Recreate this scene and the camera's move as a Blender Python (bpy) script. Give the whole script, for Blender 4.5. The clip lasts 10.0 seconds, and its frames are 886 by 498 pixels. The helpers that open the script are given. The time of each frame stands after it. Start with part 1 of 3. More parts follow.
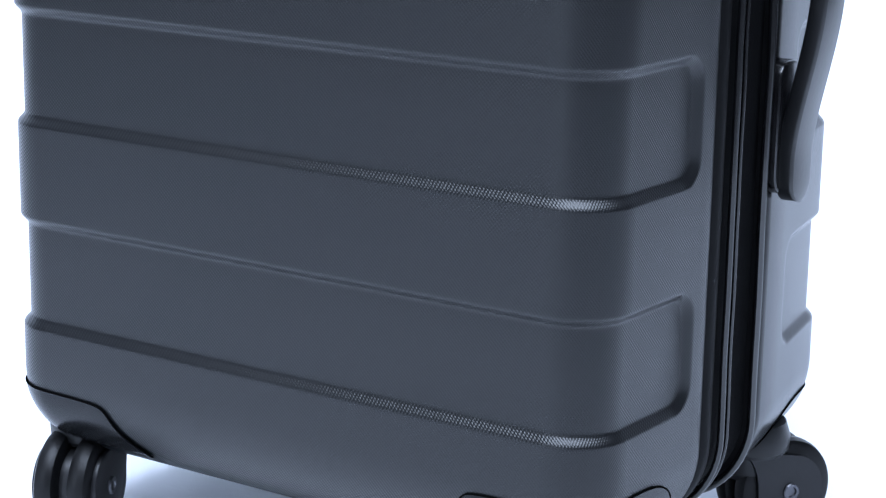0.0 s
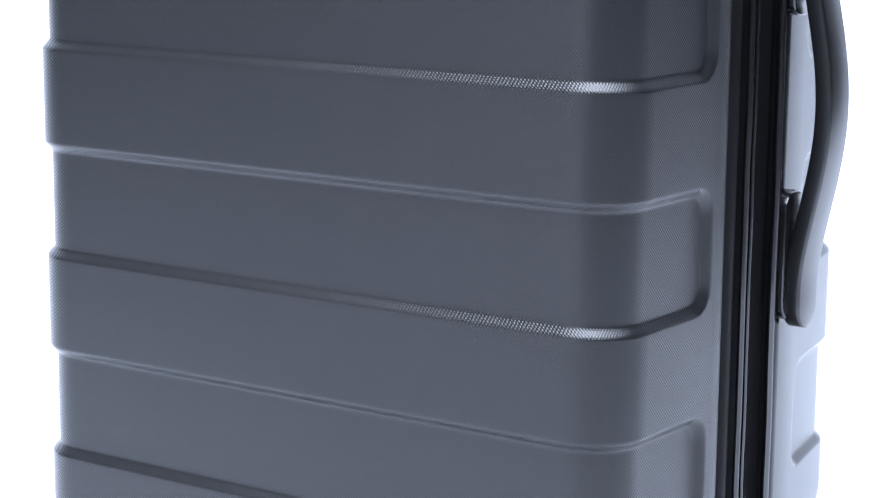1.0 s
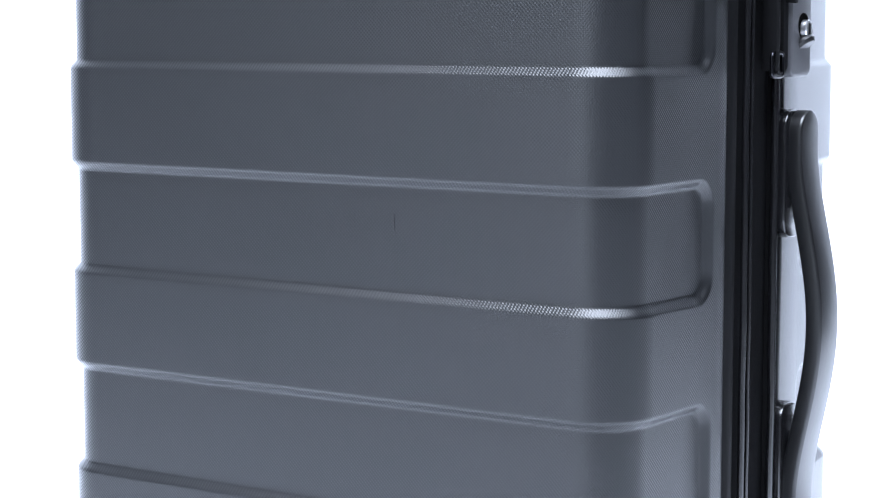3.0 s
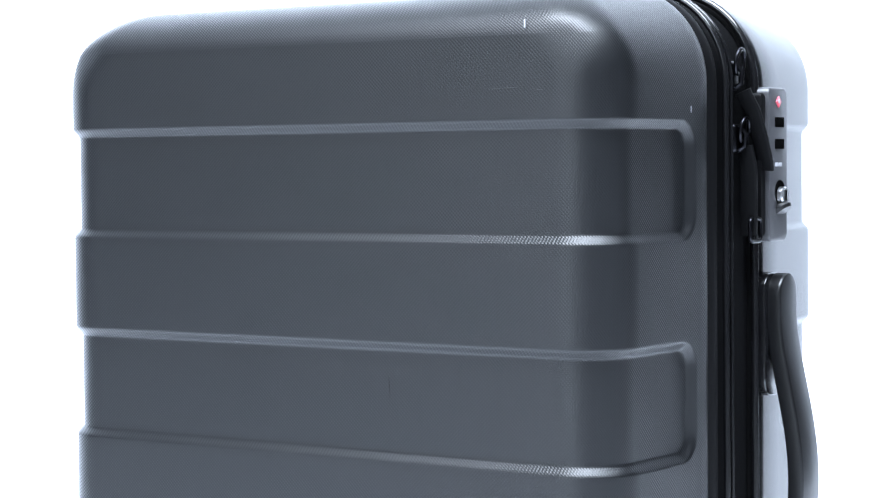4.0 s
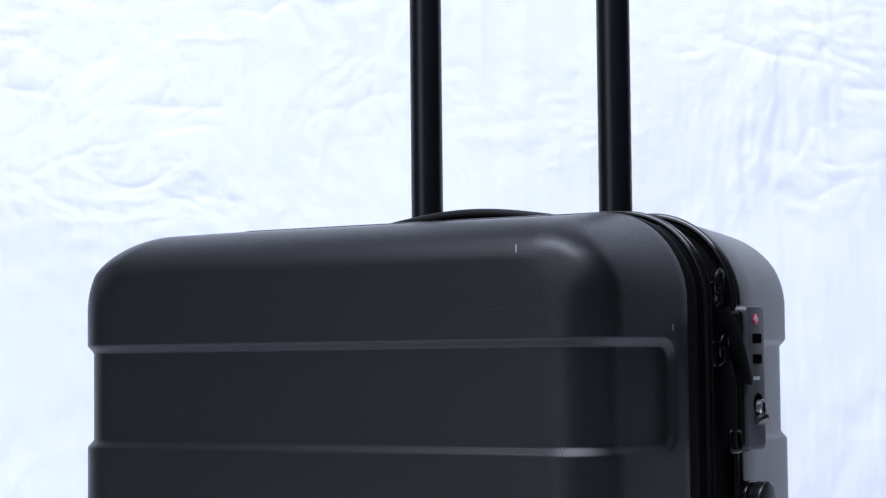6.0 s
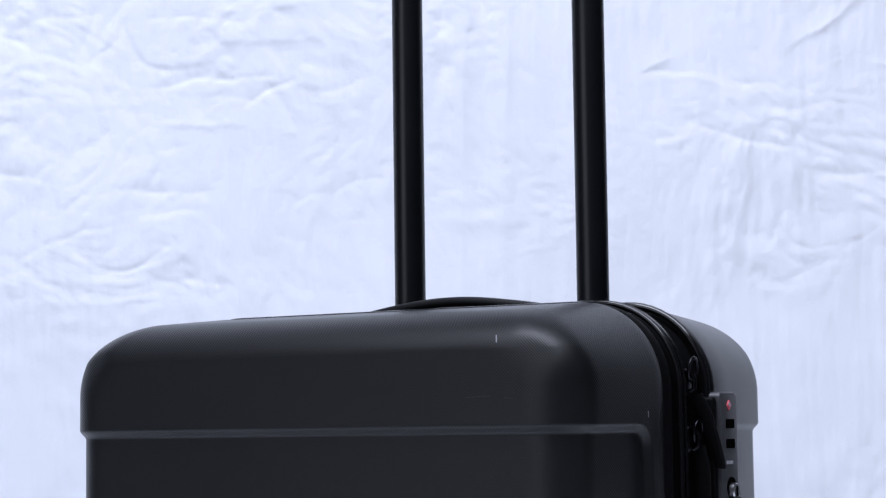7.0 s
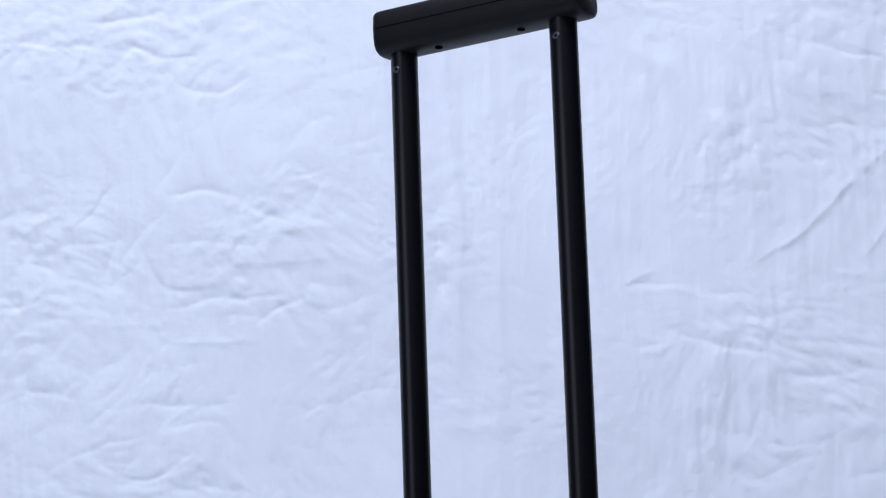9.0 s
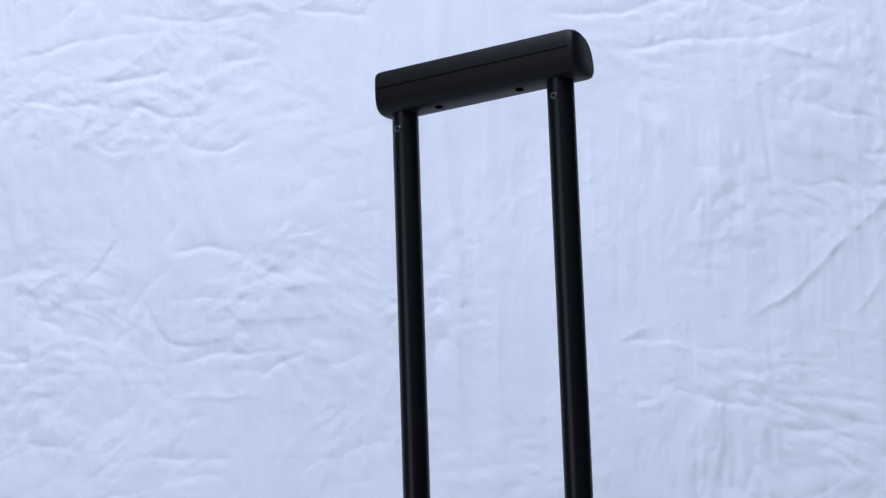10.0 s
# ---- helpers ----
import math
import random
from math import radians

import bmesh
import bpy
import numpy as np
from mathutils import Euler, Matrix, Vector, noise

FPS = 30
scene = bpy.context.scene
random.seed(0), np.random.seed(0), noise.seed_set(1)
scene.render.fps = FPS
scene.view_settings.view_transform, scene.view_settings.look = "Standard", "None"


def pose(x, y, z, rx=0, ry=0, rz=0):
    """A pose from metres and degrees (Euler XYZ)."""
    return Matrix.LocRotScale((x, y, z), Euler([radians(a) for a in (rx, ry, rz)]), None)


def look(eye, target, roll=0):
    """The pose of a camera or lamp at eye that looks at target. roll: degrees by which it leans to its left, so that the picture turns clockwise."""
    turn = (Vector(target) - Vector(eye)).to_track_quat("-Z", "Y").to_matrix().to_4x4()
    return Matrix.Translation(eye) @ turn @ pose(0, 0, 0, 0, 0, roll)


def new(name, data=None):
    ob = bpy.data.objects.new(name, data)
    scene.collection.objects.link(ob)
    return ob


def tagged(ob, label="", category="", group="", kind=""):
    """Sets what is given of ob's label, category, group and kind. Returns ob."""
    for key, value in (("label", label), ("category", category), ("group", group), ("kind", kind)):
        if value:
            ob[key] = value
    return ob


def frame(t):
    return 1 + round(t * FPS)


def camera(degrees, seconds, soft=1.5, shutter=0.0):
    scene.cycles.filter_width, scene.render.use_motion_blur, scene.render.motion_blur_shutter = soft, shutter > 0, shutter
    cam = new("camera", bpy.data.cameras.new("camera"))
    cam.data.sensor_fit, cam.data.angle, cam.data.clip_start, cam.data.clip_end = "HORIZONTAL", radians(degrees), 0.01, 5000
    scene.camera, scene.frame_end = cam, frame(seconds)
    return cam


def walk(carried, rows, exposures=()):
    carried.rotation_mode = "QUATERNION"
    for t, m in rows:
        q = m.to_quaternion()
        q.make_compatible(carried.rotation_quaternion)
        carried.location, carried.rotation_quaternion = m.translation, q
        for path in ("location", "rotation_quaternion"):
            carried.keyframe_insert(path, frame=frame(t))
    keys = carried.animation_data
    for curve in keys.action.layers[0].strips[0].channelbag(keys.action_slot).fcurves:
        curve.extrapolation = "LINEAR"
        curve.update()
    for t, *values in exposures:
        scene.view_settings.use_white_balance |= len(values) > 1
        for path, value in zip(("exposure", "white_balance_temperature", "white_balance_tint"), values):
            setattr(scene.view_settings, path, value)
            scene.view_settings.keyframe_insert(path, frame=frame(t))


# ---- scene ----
cam = camera(24.0, 10.0, soft=1.3)
PATH = [
    (0, (0.566, -0.74, 0.406), (-0.493, 0.886, -0.082), 1.0),
    (0.5, (0.572, -0.753, 0.414), (-0.512, 0.87, -0.024), 0.5),
    (1, (0.579, -0.768, 0.418), (-0.501, 0.872, 0.041), 0.5),
    (1.5, (0.586, -0.782, 0.426), (-0.5, 0.861, 0.075), 0.3),
    (2, (0.595, -0.798, 0.43), (-0.497, 0.851, 0.133), 0.3),
    (3.3, (0.61, -0.821, 0.456), (-0.491, 0.839, 0.28), -0.2),
    (3.5, (0.614, -0.829, 0.453), (-0.488, 0.835, 0.318), -0.3),
    (4, (0.625, -0.846, 0.464), (-0.47, 0.826, 0.383), -0.5),
    (4.5, (0.633, -0.862, 0.466), (-0.456, 0.815, 0.447), -0.7),
    (5, (0.638, -0.87, 0.47), (-0.448, 0.81, 0.487), -0.9),
    (5.5, (0.646, -0.883, 0.472), (-0.44, 0.795, 0.529), -0.8),
    (6, (0.656, -0.9, 0.474), (-0.428, 0.777, 0.581), -0.6),
    (7.5, (0.688, -0.954, 0.488), (-0.369, 0.731, 0.698), -1.0),
    (8, (0.702, -0.984, 0.492), (-0.352, 0.695, 0.755), -1.4),
    (8.5, (0.725, -1.025, 0.497), (-0.324, 0.65, 0.805), -1.6),
    (9, (0.75, -1.062, 0.51), (-0.295, 0.611, 0.839), -1.9),
    (9.5, (0.762, -1.085, 0.503), (-0.279, 0.584, 0.864), -1.8),
    (10, (0.766, -1.092, 0.501), (-0.27, 0.575, 0.886), -1.9),
]
EXPOSURES = [(0, 1.00, 6180, 4), (0.5, 1.45, 6400, 4), (1, 1.78, 6600, 6), (1.5, 1.89, 6700, 6), (2, 2.00, 6720, 6), (3.5, 2.15, 6720, 3), (4, 2.08, 6720, 1), (4.5, 1.71, 6700, 0), (5, 1.05, 6580, 2), (5.5, 0.55, 6480, 6), (6, 0.13, 6720, 9), (7.5, -0.19, 6780, 10), (8.5, -0.36, 6600, 10), (9, -0.47, 6450, 9), (10, -0.58, 6400, 9)]
walk(cam, [(t, look(eye, target, roll)) for t, eye, target, roll in PATH], EXPOSURES)


# ---- world and light ----
world = bpy.data.worlds.new("world")
scene.world = world
world.use_nodes = True
wn = world.node_tree.nodes
sky = wn.new("ShaderNodeTexSky")
sky.sky_type, sky.sun_disc = "NISHITA", False
sky.sun_elevation, sky.sun_rotation = radians(50), radians(200)
world.node_tree.links.new(sky.outputs[0], wn["Background"].inputs[0])
wn["Background"].inputs[1].default_value = 0.08


def area_lamp(name, m, width, height, power, colour):
    lamp = bpy.data.lights.new(name, "AREA")
    lamp.shape, lamp.size, lamp.size_y, lamp.energy, lamp.color = "RECTANGLE", width, height, power, colour
    ob = new(name, lamp)
    ob.matrix_world = m
    return ob


# daylight through the roof window, standing in for the sky's light
area_lamp("skylight", look((0.38, -0.78, 2.62), (0.38, -0.779, 0)), 2.2, 1.75, 124, (0.79, 0.865, 1.09))

# and a little more through the window in front
area_lamp("window_light", look((-0.75, -3.12, 1.27), (-0.75, 0.0, 1.27)), 1.6, 1.4, 18, (0.79, 0.865, 1.09))


# ---- materials ----
def material(name, colour, rough=0.5, metal=0.0, spec=0.5):
    m = bpy.data.materials.new(name)
    m.use_nodes = True
    b = m.node_tree.nodes["Principled BSDF"]
    b.inputs["Base Color"].default_value = (*colour, 1)
    b.inputs["Roughness"].default_value = rough
    b.inputs["Metallic"].default_value = metal
    b.inputs["Specular IOR Level"].default_value = spec
    return m


def node(m, kind, **values):
    n = m.node_tree.nodes.new(kind)
    for key, value in values.items():
        n.inputs[key].default_value = value
    return n


def link(m, a, out, b, inp):
    m.node_tree.links.new(a.outputs[out], b.inputs[inp])


def mottle(m, colour, scale, spread, rough, rough_spread, bump=0.0, bump_scale=400.0):
    """Colour and gloss that vary at two scales, and a fine grain."""
    b = m.node_tree.nodes["Principled BSDF"]
    at = node(m, "ShaderNodeTexCoord")
    big = node(m, "ShaderNodeTexNoise", Scale=scale, Detail=6.0, Roughness=0.6)
    fine = node(m, "ShaderNodeTexNoise", Scale=bump_scale, Detail=3.0)
    link(m, at, "Object", big, "Vector")
    link(m, at, "Object", fine, "Vector")
    tone = node(m, "ShaderNodeMapRange")
    tone.inputs["To Min"].default_value, tone.inputs["To Max"].default_value = 1 - spread, 1 + spread
    link(m, big, "Fac", tone, "Value")
    mix = m.node_tree.nodes.new("ShaderNodeVectorMath")
    mix.operation = "SCALE"
    mix.inputs[0].default_value = colour
    link(m, tone, "Result", mix, "Scale")
    link(m, mix, "Vector", b, "Base Color")
    gloss = node(m, "ShaderNodeMapRange")
    gloss.inputs["To Min"].default_value, gloss.inputs["To Max"].default_value = rough - rough_spread, rough + rough_spread
    link(m, big, "Fac", gloss, "Value")
    link(m, gloss, "Result", b, "Roughness")
    if bump:
        bp = node(m, "ShaderNodeBump", Strength=bump, Distance=0.0004)
        link(m, fine, "Fac", bp, "Height")
        link(m, bp, "Normal", b, "Normal")
    return m


def weave_shell(name, colour, rough, strength, spec):
    """Moulded plastic with a fine diagonal weave pressed into it."""
    m = mottle(material(name, colour, rough, spec=spec), colour, 9.0, 0.10, rough, 0.03)
    b = m.node_tree.nodes["Principled BSDF"]
    at = node(m, "ShaderNodeTexCoord")
    xyz = node(m, "ShaderNodeSeparateXYZ")
    link(m, at, "Object", xyz, "Vector")

    def calc(op, a, c):
        n = m.node_tree.nodes.new("ShaderNodeMath")
        n.operation = op
        for k, v in enumerate((a, c)):
            if isinstance(v, float):
                n.inputs[k].default_value = v
            elif v is not None:
                m.node_tree.links.new(v, n.inputs[k])
        return n.outputs[0]

    u = calc("ADD", xyz.outputs["X"], xyz.outputs["Y"])
    z = xyz.outputs["Z"]
    pitch = 2 * math.pi / 0.0019
    one = calc("SINE", calc("MULTIPLY", calc("ADD", u, z), pitch), None)
    two = calc("SINE", calc("MULTIPLY", calc("SUBTRACT", u, z), pitch), None)
    height = calc("ADD", one, two)
    grain = node(m, "ShaderNodeTexNoise", Scale=900.0, Detail=2.0)
    link(m, at, "Object", grain, "Vector")
    height = calc("ADD", height, grain.outputs["Fac"])
    bp = node(m, "ShaderNodeBump", Strength=strength, Distance=0.00018)
    m.node_tree.links.new(height, bp.inputs["Height"])
    link(m, bp, "Normal", b, "Normal")
    return m


SHELL = weave_shell("charcoal_shell", (0.0052, 0.0057, 0.0065), 0.35, 0.24, 0.34)
REAR_SHELL = mottle(material("smooth_charcoal_shell", (0.0062, 0.0064, 0.0070), 0.25, spec=0.16), (0.0062, 0.0064, 0.0070), 9.0, 0.10, 0.25, 0.03, 0.06, 700)
RUBBER = mottle(material("black_rubber", (0.0022, 0.0022, 0.0025), 0.6, spec=0.08), (0.0022, 0.0022, 0.0025), 30, 0.15, 0.55, 0.06, 0.3)
PIPING = mottle(material("glossy_piping", (0.004, 0.004, 0.0045), 0.18, spec=0.45), (0.004, 0.004, 0.0045), 60, 0.1, 0.18, 0.04)
EDGING = mottle(material("shiny_edging", (0.004, 0.004, 0.0045), 0.16, spec=0.6), (0.004, 0.004, 0.0045), 60, 0.1, 0.16, 0.04)
TAPE = mottle(material("woven_tape", (0.0020, 0.0020, 0.0023), 0.85, spec=0.05), (0.0020, 0.0020, 0.0023), 200, 0.2, 0.8, 0.05, 0.8, 1500)
TEETH = mottle(material("nylon_teeth", (0.008, 0.008, 0.009), 0.45), (0.008, 0.008, 0.009), 80, 0.2, 0.4, 0.05)
TUBE = mottle(material("black_anodised_tube", (0.003, 0.0034, 0.0046), 0.34, spec=0.28), (0.003, 0.0034, 0.0046), 25, 0.12, 0.34, 0.04, 0.08, 900)
GRIP = mottle(material("black_moulded_grip", (0.004, 0.004, 0.0045), 0.5, spec=0.22), (0.004, 0.004, 0.0048), 25, 0.15, 0.5, 0.05, 0.25, 1200)
CAP = mottle(material("black_cap_plastic", (0.006, 0.006, 0.0066), 0.42, spec=0.3), (0.006, 0.006, 0.0066), 40, 0.15, 0.42, 0.06, 0.2)
FORK = mottle(material("fork_plastic", (0.007, 0.007, 0.008), 0.42, spec=0.25), (0.007, 0.007, 0.008), 40, 0.15, 0.38, 0.05, 0.15)
GREYPLASTIC = mottle(material("dark_grey_plastic", (0.030, 0.030, 0.033), 0.5), (0.030, 0.030, 0.033), 40, 0.12, 0.45, 0.05, 0.15)
BLACK = material("matt_black", (0.002, 0.002, 0.002), 0.9, spec=0.0)
STEEL = mottle(material("brushed_steel", (0.55, 0.55, 0.56), 0.3, 1.0), (0.55, 0.55, 0.56), 90, 0.15, 0.3, 0.08)
GUNMETAL = mottle(material("gunmetal", (0.02, 0.02, 0.023), 0.28, 1.0), (0.02, 0.02, 0.023), 90, 0.15, 0.3, 0.08)
BOLT = mottle(material("zinc_bolt", (0.10, 0.10, 0.11), 0.4, 1.0), (0.10, 0.10, 0.11), 90, 0.15, 0.4, 0.08)
RED = material("red_enamel", (0.55, 0.06, 0.09), 0.35)
WHITE = material("white_print", (0.30, 0.30, 0.32), 0.5)
BAR = mottle(material("handle_plastic", (0.003, 0.003, 0.0034), 0.33, spec=0.5), (0.003, 0.003, 0.0034), 40, 0.12, 0.33, 0.04, 0.1)
TYRE = mottle(material("tyre_rubber", (0.0025, 0.0025, 0.0028), 0.45, spec=0.2), (0.0025, 0.0025, 0.0028), 60, 0.25, 0.45, 0.08, 0.3)
PLASTER = mottle(material("grey_plaster", (0.085, 0.085, 0.09), 0.9), (0.085, 0.085, 0.09), 2.0, 0.12, 0.9, 0.04, 0.3, 120)
# for walls out of view: darkened so the case's right side reflects less
UNSEEN_DARK_WALL = mottle(material("unseen_dark_wall", (0.02, 0.02, 0.021), 0.9), (0.02, 0.02, 0.021), 2.0, 0.12, 0.9, 0.04, 0.3, 120)
SCREED = mottle(material("grey_screed", (0.09, 0.09, 0.09), 0.8), (0.09, 0.09, 0.09), 3.0, 0.2, 0.8, 0.08, 0.3, 90)


def cloth_material():
    colour = (0.80, 0.82, 0.86)
    m = mottle(material("white_cotton", colour, 0.9, spec=0.2), colour, 2.2, 0.03, 0.9, 0.03)
    b = m.node_tree.nodes["Principled BSDF"]
    b.inputs["Sheen Weight"].default_value = 0.15
    at = node(m, "ShaderNodeTexCoord")
    weave = node(m, "ShaderNodeTexNoise", Scale=260.0, Detail=4.0, Roughness=0.7)
    crease = node(m, "ShaderNodeTexNoise", Scale=22.0, Detail=6.0, Roughness=0.6, Distortion=0.3)
    link(m, at, "Object", weave, "Vector")
    link(m, at, "Object", crease, "Vector")
    one = node(m, "ShaderNodeBump", Strength=0.22, Distance=0.006)
    two = node(m, "ShaderNodeBump", Strength=0.25, Distance=0.0006)
    link(m, crease, "Fac", one, "Height")
    link(m, weave, "Fac", two, "Height")
    link(m, one, "Normal", two, "Normal")
    link(m, two, "Normal", b, "Normal")
    return m


CLOTH = cloth_material()


# ---- mesh helpers ----
def smooth(mesh, angle=40):
    mesh.polygons.foreach_set("use_smooth", [True] * len(mesh.polygons))
    mesh.set_sharp_from_angle(angle=radians(angle))


def part(name, bm, mat, parent=None, label="", angle=40):
    """A bmesh as one mesh object, under a thing or a part."""
    mesh = bpy.data.meshes.new(name)
    bmesh.ops.recalc_face_normals(bm, faces=bm.faces)
    bm.to_mesh(mesh)
    bm.free()
    smooth(mesh, angle)
    mesh.materials.append(mat)
    ob = new(name, mesh)
    ob.parent = parent
    return tagged(ob, label)


def grid_mesh(name, rows, mat, parent=None, label="", closed=False, caps=(False, False), angle=40):
    """A sheet lofted through rows of points; closed joins the ends of each row."""
    n = len(rows[0])
    verts = [tuple(p) for row in rows for p in row]
    faces = []
    for i in range(len(rows) - 1):
        for j in range(n if closed else n - 1):
            k = (j + 1) % n
            faces.append((i * n + j, i * n + k, (i + 1) * n + k, (i + 1) * n + j))
    if caps[0]:
        faces.append(tuple(range(n))[::-1])
    if caps[1]:
        faces.append(tuple(range((len(rows) - 1) * n, len(rows) * n)))
    mesh = bpy.data.meshes.new(name)
    mesh.from_pydata(verts, [], faces)
    bm = bmesh.new()
    bm.from_mesh(mesh)
    bmesh.ops.recalc_face_normals(bm, faces=bm.faces)
    bm.to_mesh(mesh)
    bm.free()
    smooth(mesh, angle)
    mesh.materials.append(mat)
    ob = new(name, mesh)
    ob.parent = parent
    return tagged(ob, label)


def box(size, at=(0, 0, 0), bevel=0.0, segments=2):
    bm = bmesh.new()
    bmesh.ops.create_cube(bm, size=1)
    bmesh.ops.scale(bm, vec=size, verts=bm.verts)
    if bevel:
        bmesh.ops.bevel(bm, geom=bm.edges[:], offset=bevel, segments=segments, affect="EDGES", profile=0.5)
    bmesh.ops.translate(bm, vec=at, verts=bm.verts)
    return bm


def lathe(profile, steps=40, m=None):
    """Turned round z from (radius, height) pairs."""
    bm = bmesh.new()
    rings = []
    for r, h in profile:
        rings.append([bm.verts.new((r * math.cos(2 * math.pi * k / steps), r * math.sin(2 * math.pi * k / steps), h)) for k in range(steps)])
    for a, b in zip(rings, rings[1:]):
        for k in range(steps):
            bm.faces.new((a[k], a[(k + 1) % steps], b[(k + 1) % steps], b[k]))
    bm.faces.new(rings[0][::-1])
    bm.faces.new(rings[-1])
    if m is not None:
        bm.transform(m)
    return bm


def sweep(path, section, closed=False, up=Vector((0, 0, 1)), caps=True):
    """A section (list of (a, b)) carried along a path; a along the side, b along the other normal."""
    bm = bmesh.new()
    n, rings = len(path), []
    for i, p in enumerate(path):
        p = Vector(p)
        a = Vector(path[i - 1]) if (i or closed) else p
        b = Vector(path[(i + 1) % n]) if (i < n - 1 or closed) else p
        t = (b - a).normalized()
        s = t.cross(up).normalized()
        v = s.cross(t)
        rings.append([bm.verts.new(p + s * x + v * y) for x, y in section])
    m = len(section)
    for i in range(n if closed else n - 1):
        r, q = rings[i], rings[(i + 1) % n]
        for j in range(m):
            bm.faces.new((r[j], r[(j + 1) % m], q[(j + 1) % m], q[j]))
    if not closed and caps:
        bm.faces.new(rings[0][::-1])
        bm.faces.new(rings[-1])
    return bm


def circle(r, n=10, flat=1.0):
    return [(r * math.cos(2 * math.pi * k / n), flat * r * math.sin(2 * math.pi * k / n)) for k in range(n)]


def rounded(w, h, r, n=5):
    """The outline of a rounded rectangle, w by h."""
    pts = []
    for cx, cy, a0 in ((w / 2 - r, h / 2 - r, 0), (-w / 2 + r, h / 2 - r, 90), (-w / 2 + r, -h / 2 + r, 180), (w / 2 - r, -h / 2 + r, 270)):
        for k in range(n + 1):
            a = radians(a0 + 90 * k / n)
            pts.append((cx + r * math.cos(a), cy + r * math.sin(a)))
    return pts


def plate(outline, thick, bevel=0.0006):
    """A flat plate with a softened rim, in x and y, from z = 0 up."""
    cx = sum(p[0] for p in outline) / len(outline)
    cy = sum(p[1] for p in outline) / len(outline)
    ext = max(max(abs(p[0] - cx), abs(p[1] - cy)) for p in outline)
    bm = bmesh.new()
    rings = []
    for inset, z in ((0, 0), (0, thick - bevel), (bevel * 0.35, thick - bevel * 0.35), (bevel, thick)):
        k = 1 - inset / ext
        rings.append([bm.verts.new((cx + (x - cx) * k, cy + (y - cy) * k, z)) for x, y in outline])
    n = len(outline)
    for a, b in zip(rings, rings[1:]):
        for j in range(n):
            bm.faces.new((a[j], a[(j + 1) % n], b[(j + 1) % n], b[j]))
    bm.faces.new(rings[0][::-1])
    bm.faces.new(rings[-1])
    return bm


# ---- the suitcase: plan in metres ----
CX, HALF = -0.0115, 0.1785          # middle and half width of the body
Z0, Z1 = 0.0345, 0.5535            # underside and top of the body
FLOOR = -0.008
DEPTH = 0.282
EDGES = (0.4825, 0.4280, 0.3740, 0.3190, 0.2665, 0.2115, 0.1595, 0.1065)   # the lips of the four recessed bands
RT, RB = 0.0495, 0.046             # outline corners, top and bottom
RF = 0.027                        # upright edges of the face
TOPF, BOTF = 0.031, 0.040         # how far the face rolls back at top and bottom


def outline_at(z, rb=None):
    """Half width and roll-back of the face at the height z, and how far round the corner that is."""
    if z > Z1 - RT:
        c = math.sqrt(max(0.0, 1 - ((z - Z1 + RT) / RT) ** 2))
        u = max(0.0, (z - Z1 + 0.024) / 0.024)                    # the face rolls back higher up than the sides do
        roll = 0.80 * (1 - math.sqrt(max(0.0, 1 - u * u))) + 0.20 * u
        return HALF - RT * (1 - c), TOPF * roll, c
    rb = rb or RB
    if z < Z0 + rb:
        c = math.sqrt(max(0.0, 1 - ((Z0 + rb - z) / rb) ** 2))
        return HALF - rb * (1 - c), BOTF * rb / RB * (1 - c), c
    return HALF, 0.0, 1.0


def recess(q, z, reach, depth=0.0036):
    total = 0.0
    for top, bottom in zip(EDGES[::2], EDGES[1::2]):
        c = 0.011
        dz = abs(z - (top + bottom) / 2) - (top - bottom) / 2 + c
        dq = q - reach + c
        d = math.hypot(max(dz, 0), max(dq, 0)) + min(max(dz, dq), 0) - c
        s = min(1.0, max(0.0, (0.0028 - d) / 0.0056))
        total += depth * s * s * (3 - 2 * s)
    return total


def blunt(a, b, k=0.0024):
    """The larger of two depths, with a soft edge between them."""
    return max(a, b) + max(0.0, k - abs(a - b)) ** 2 / (4 * k)


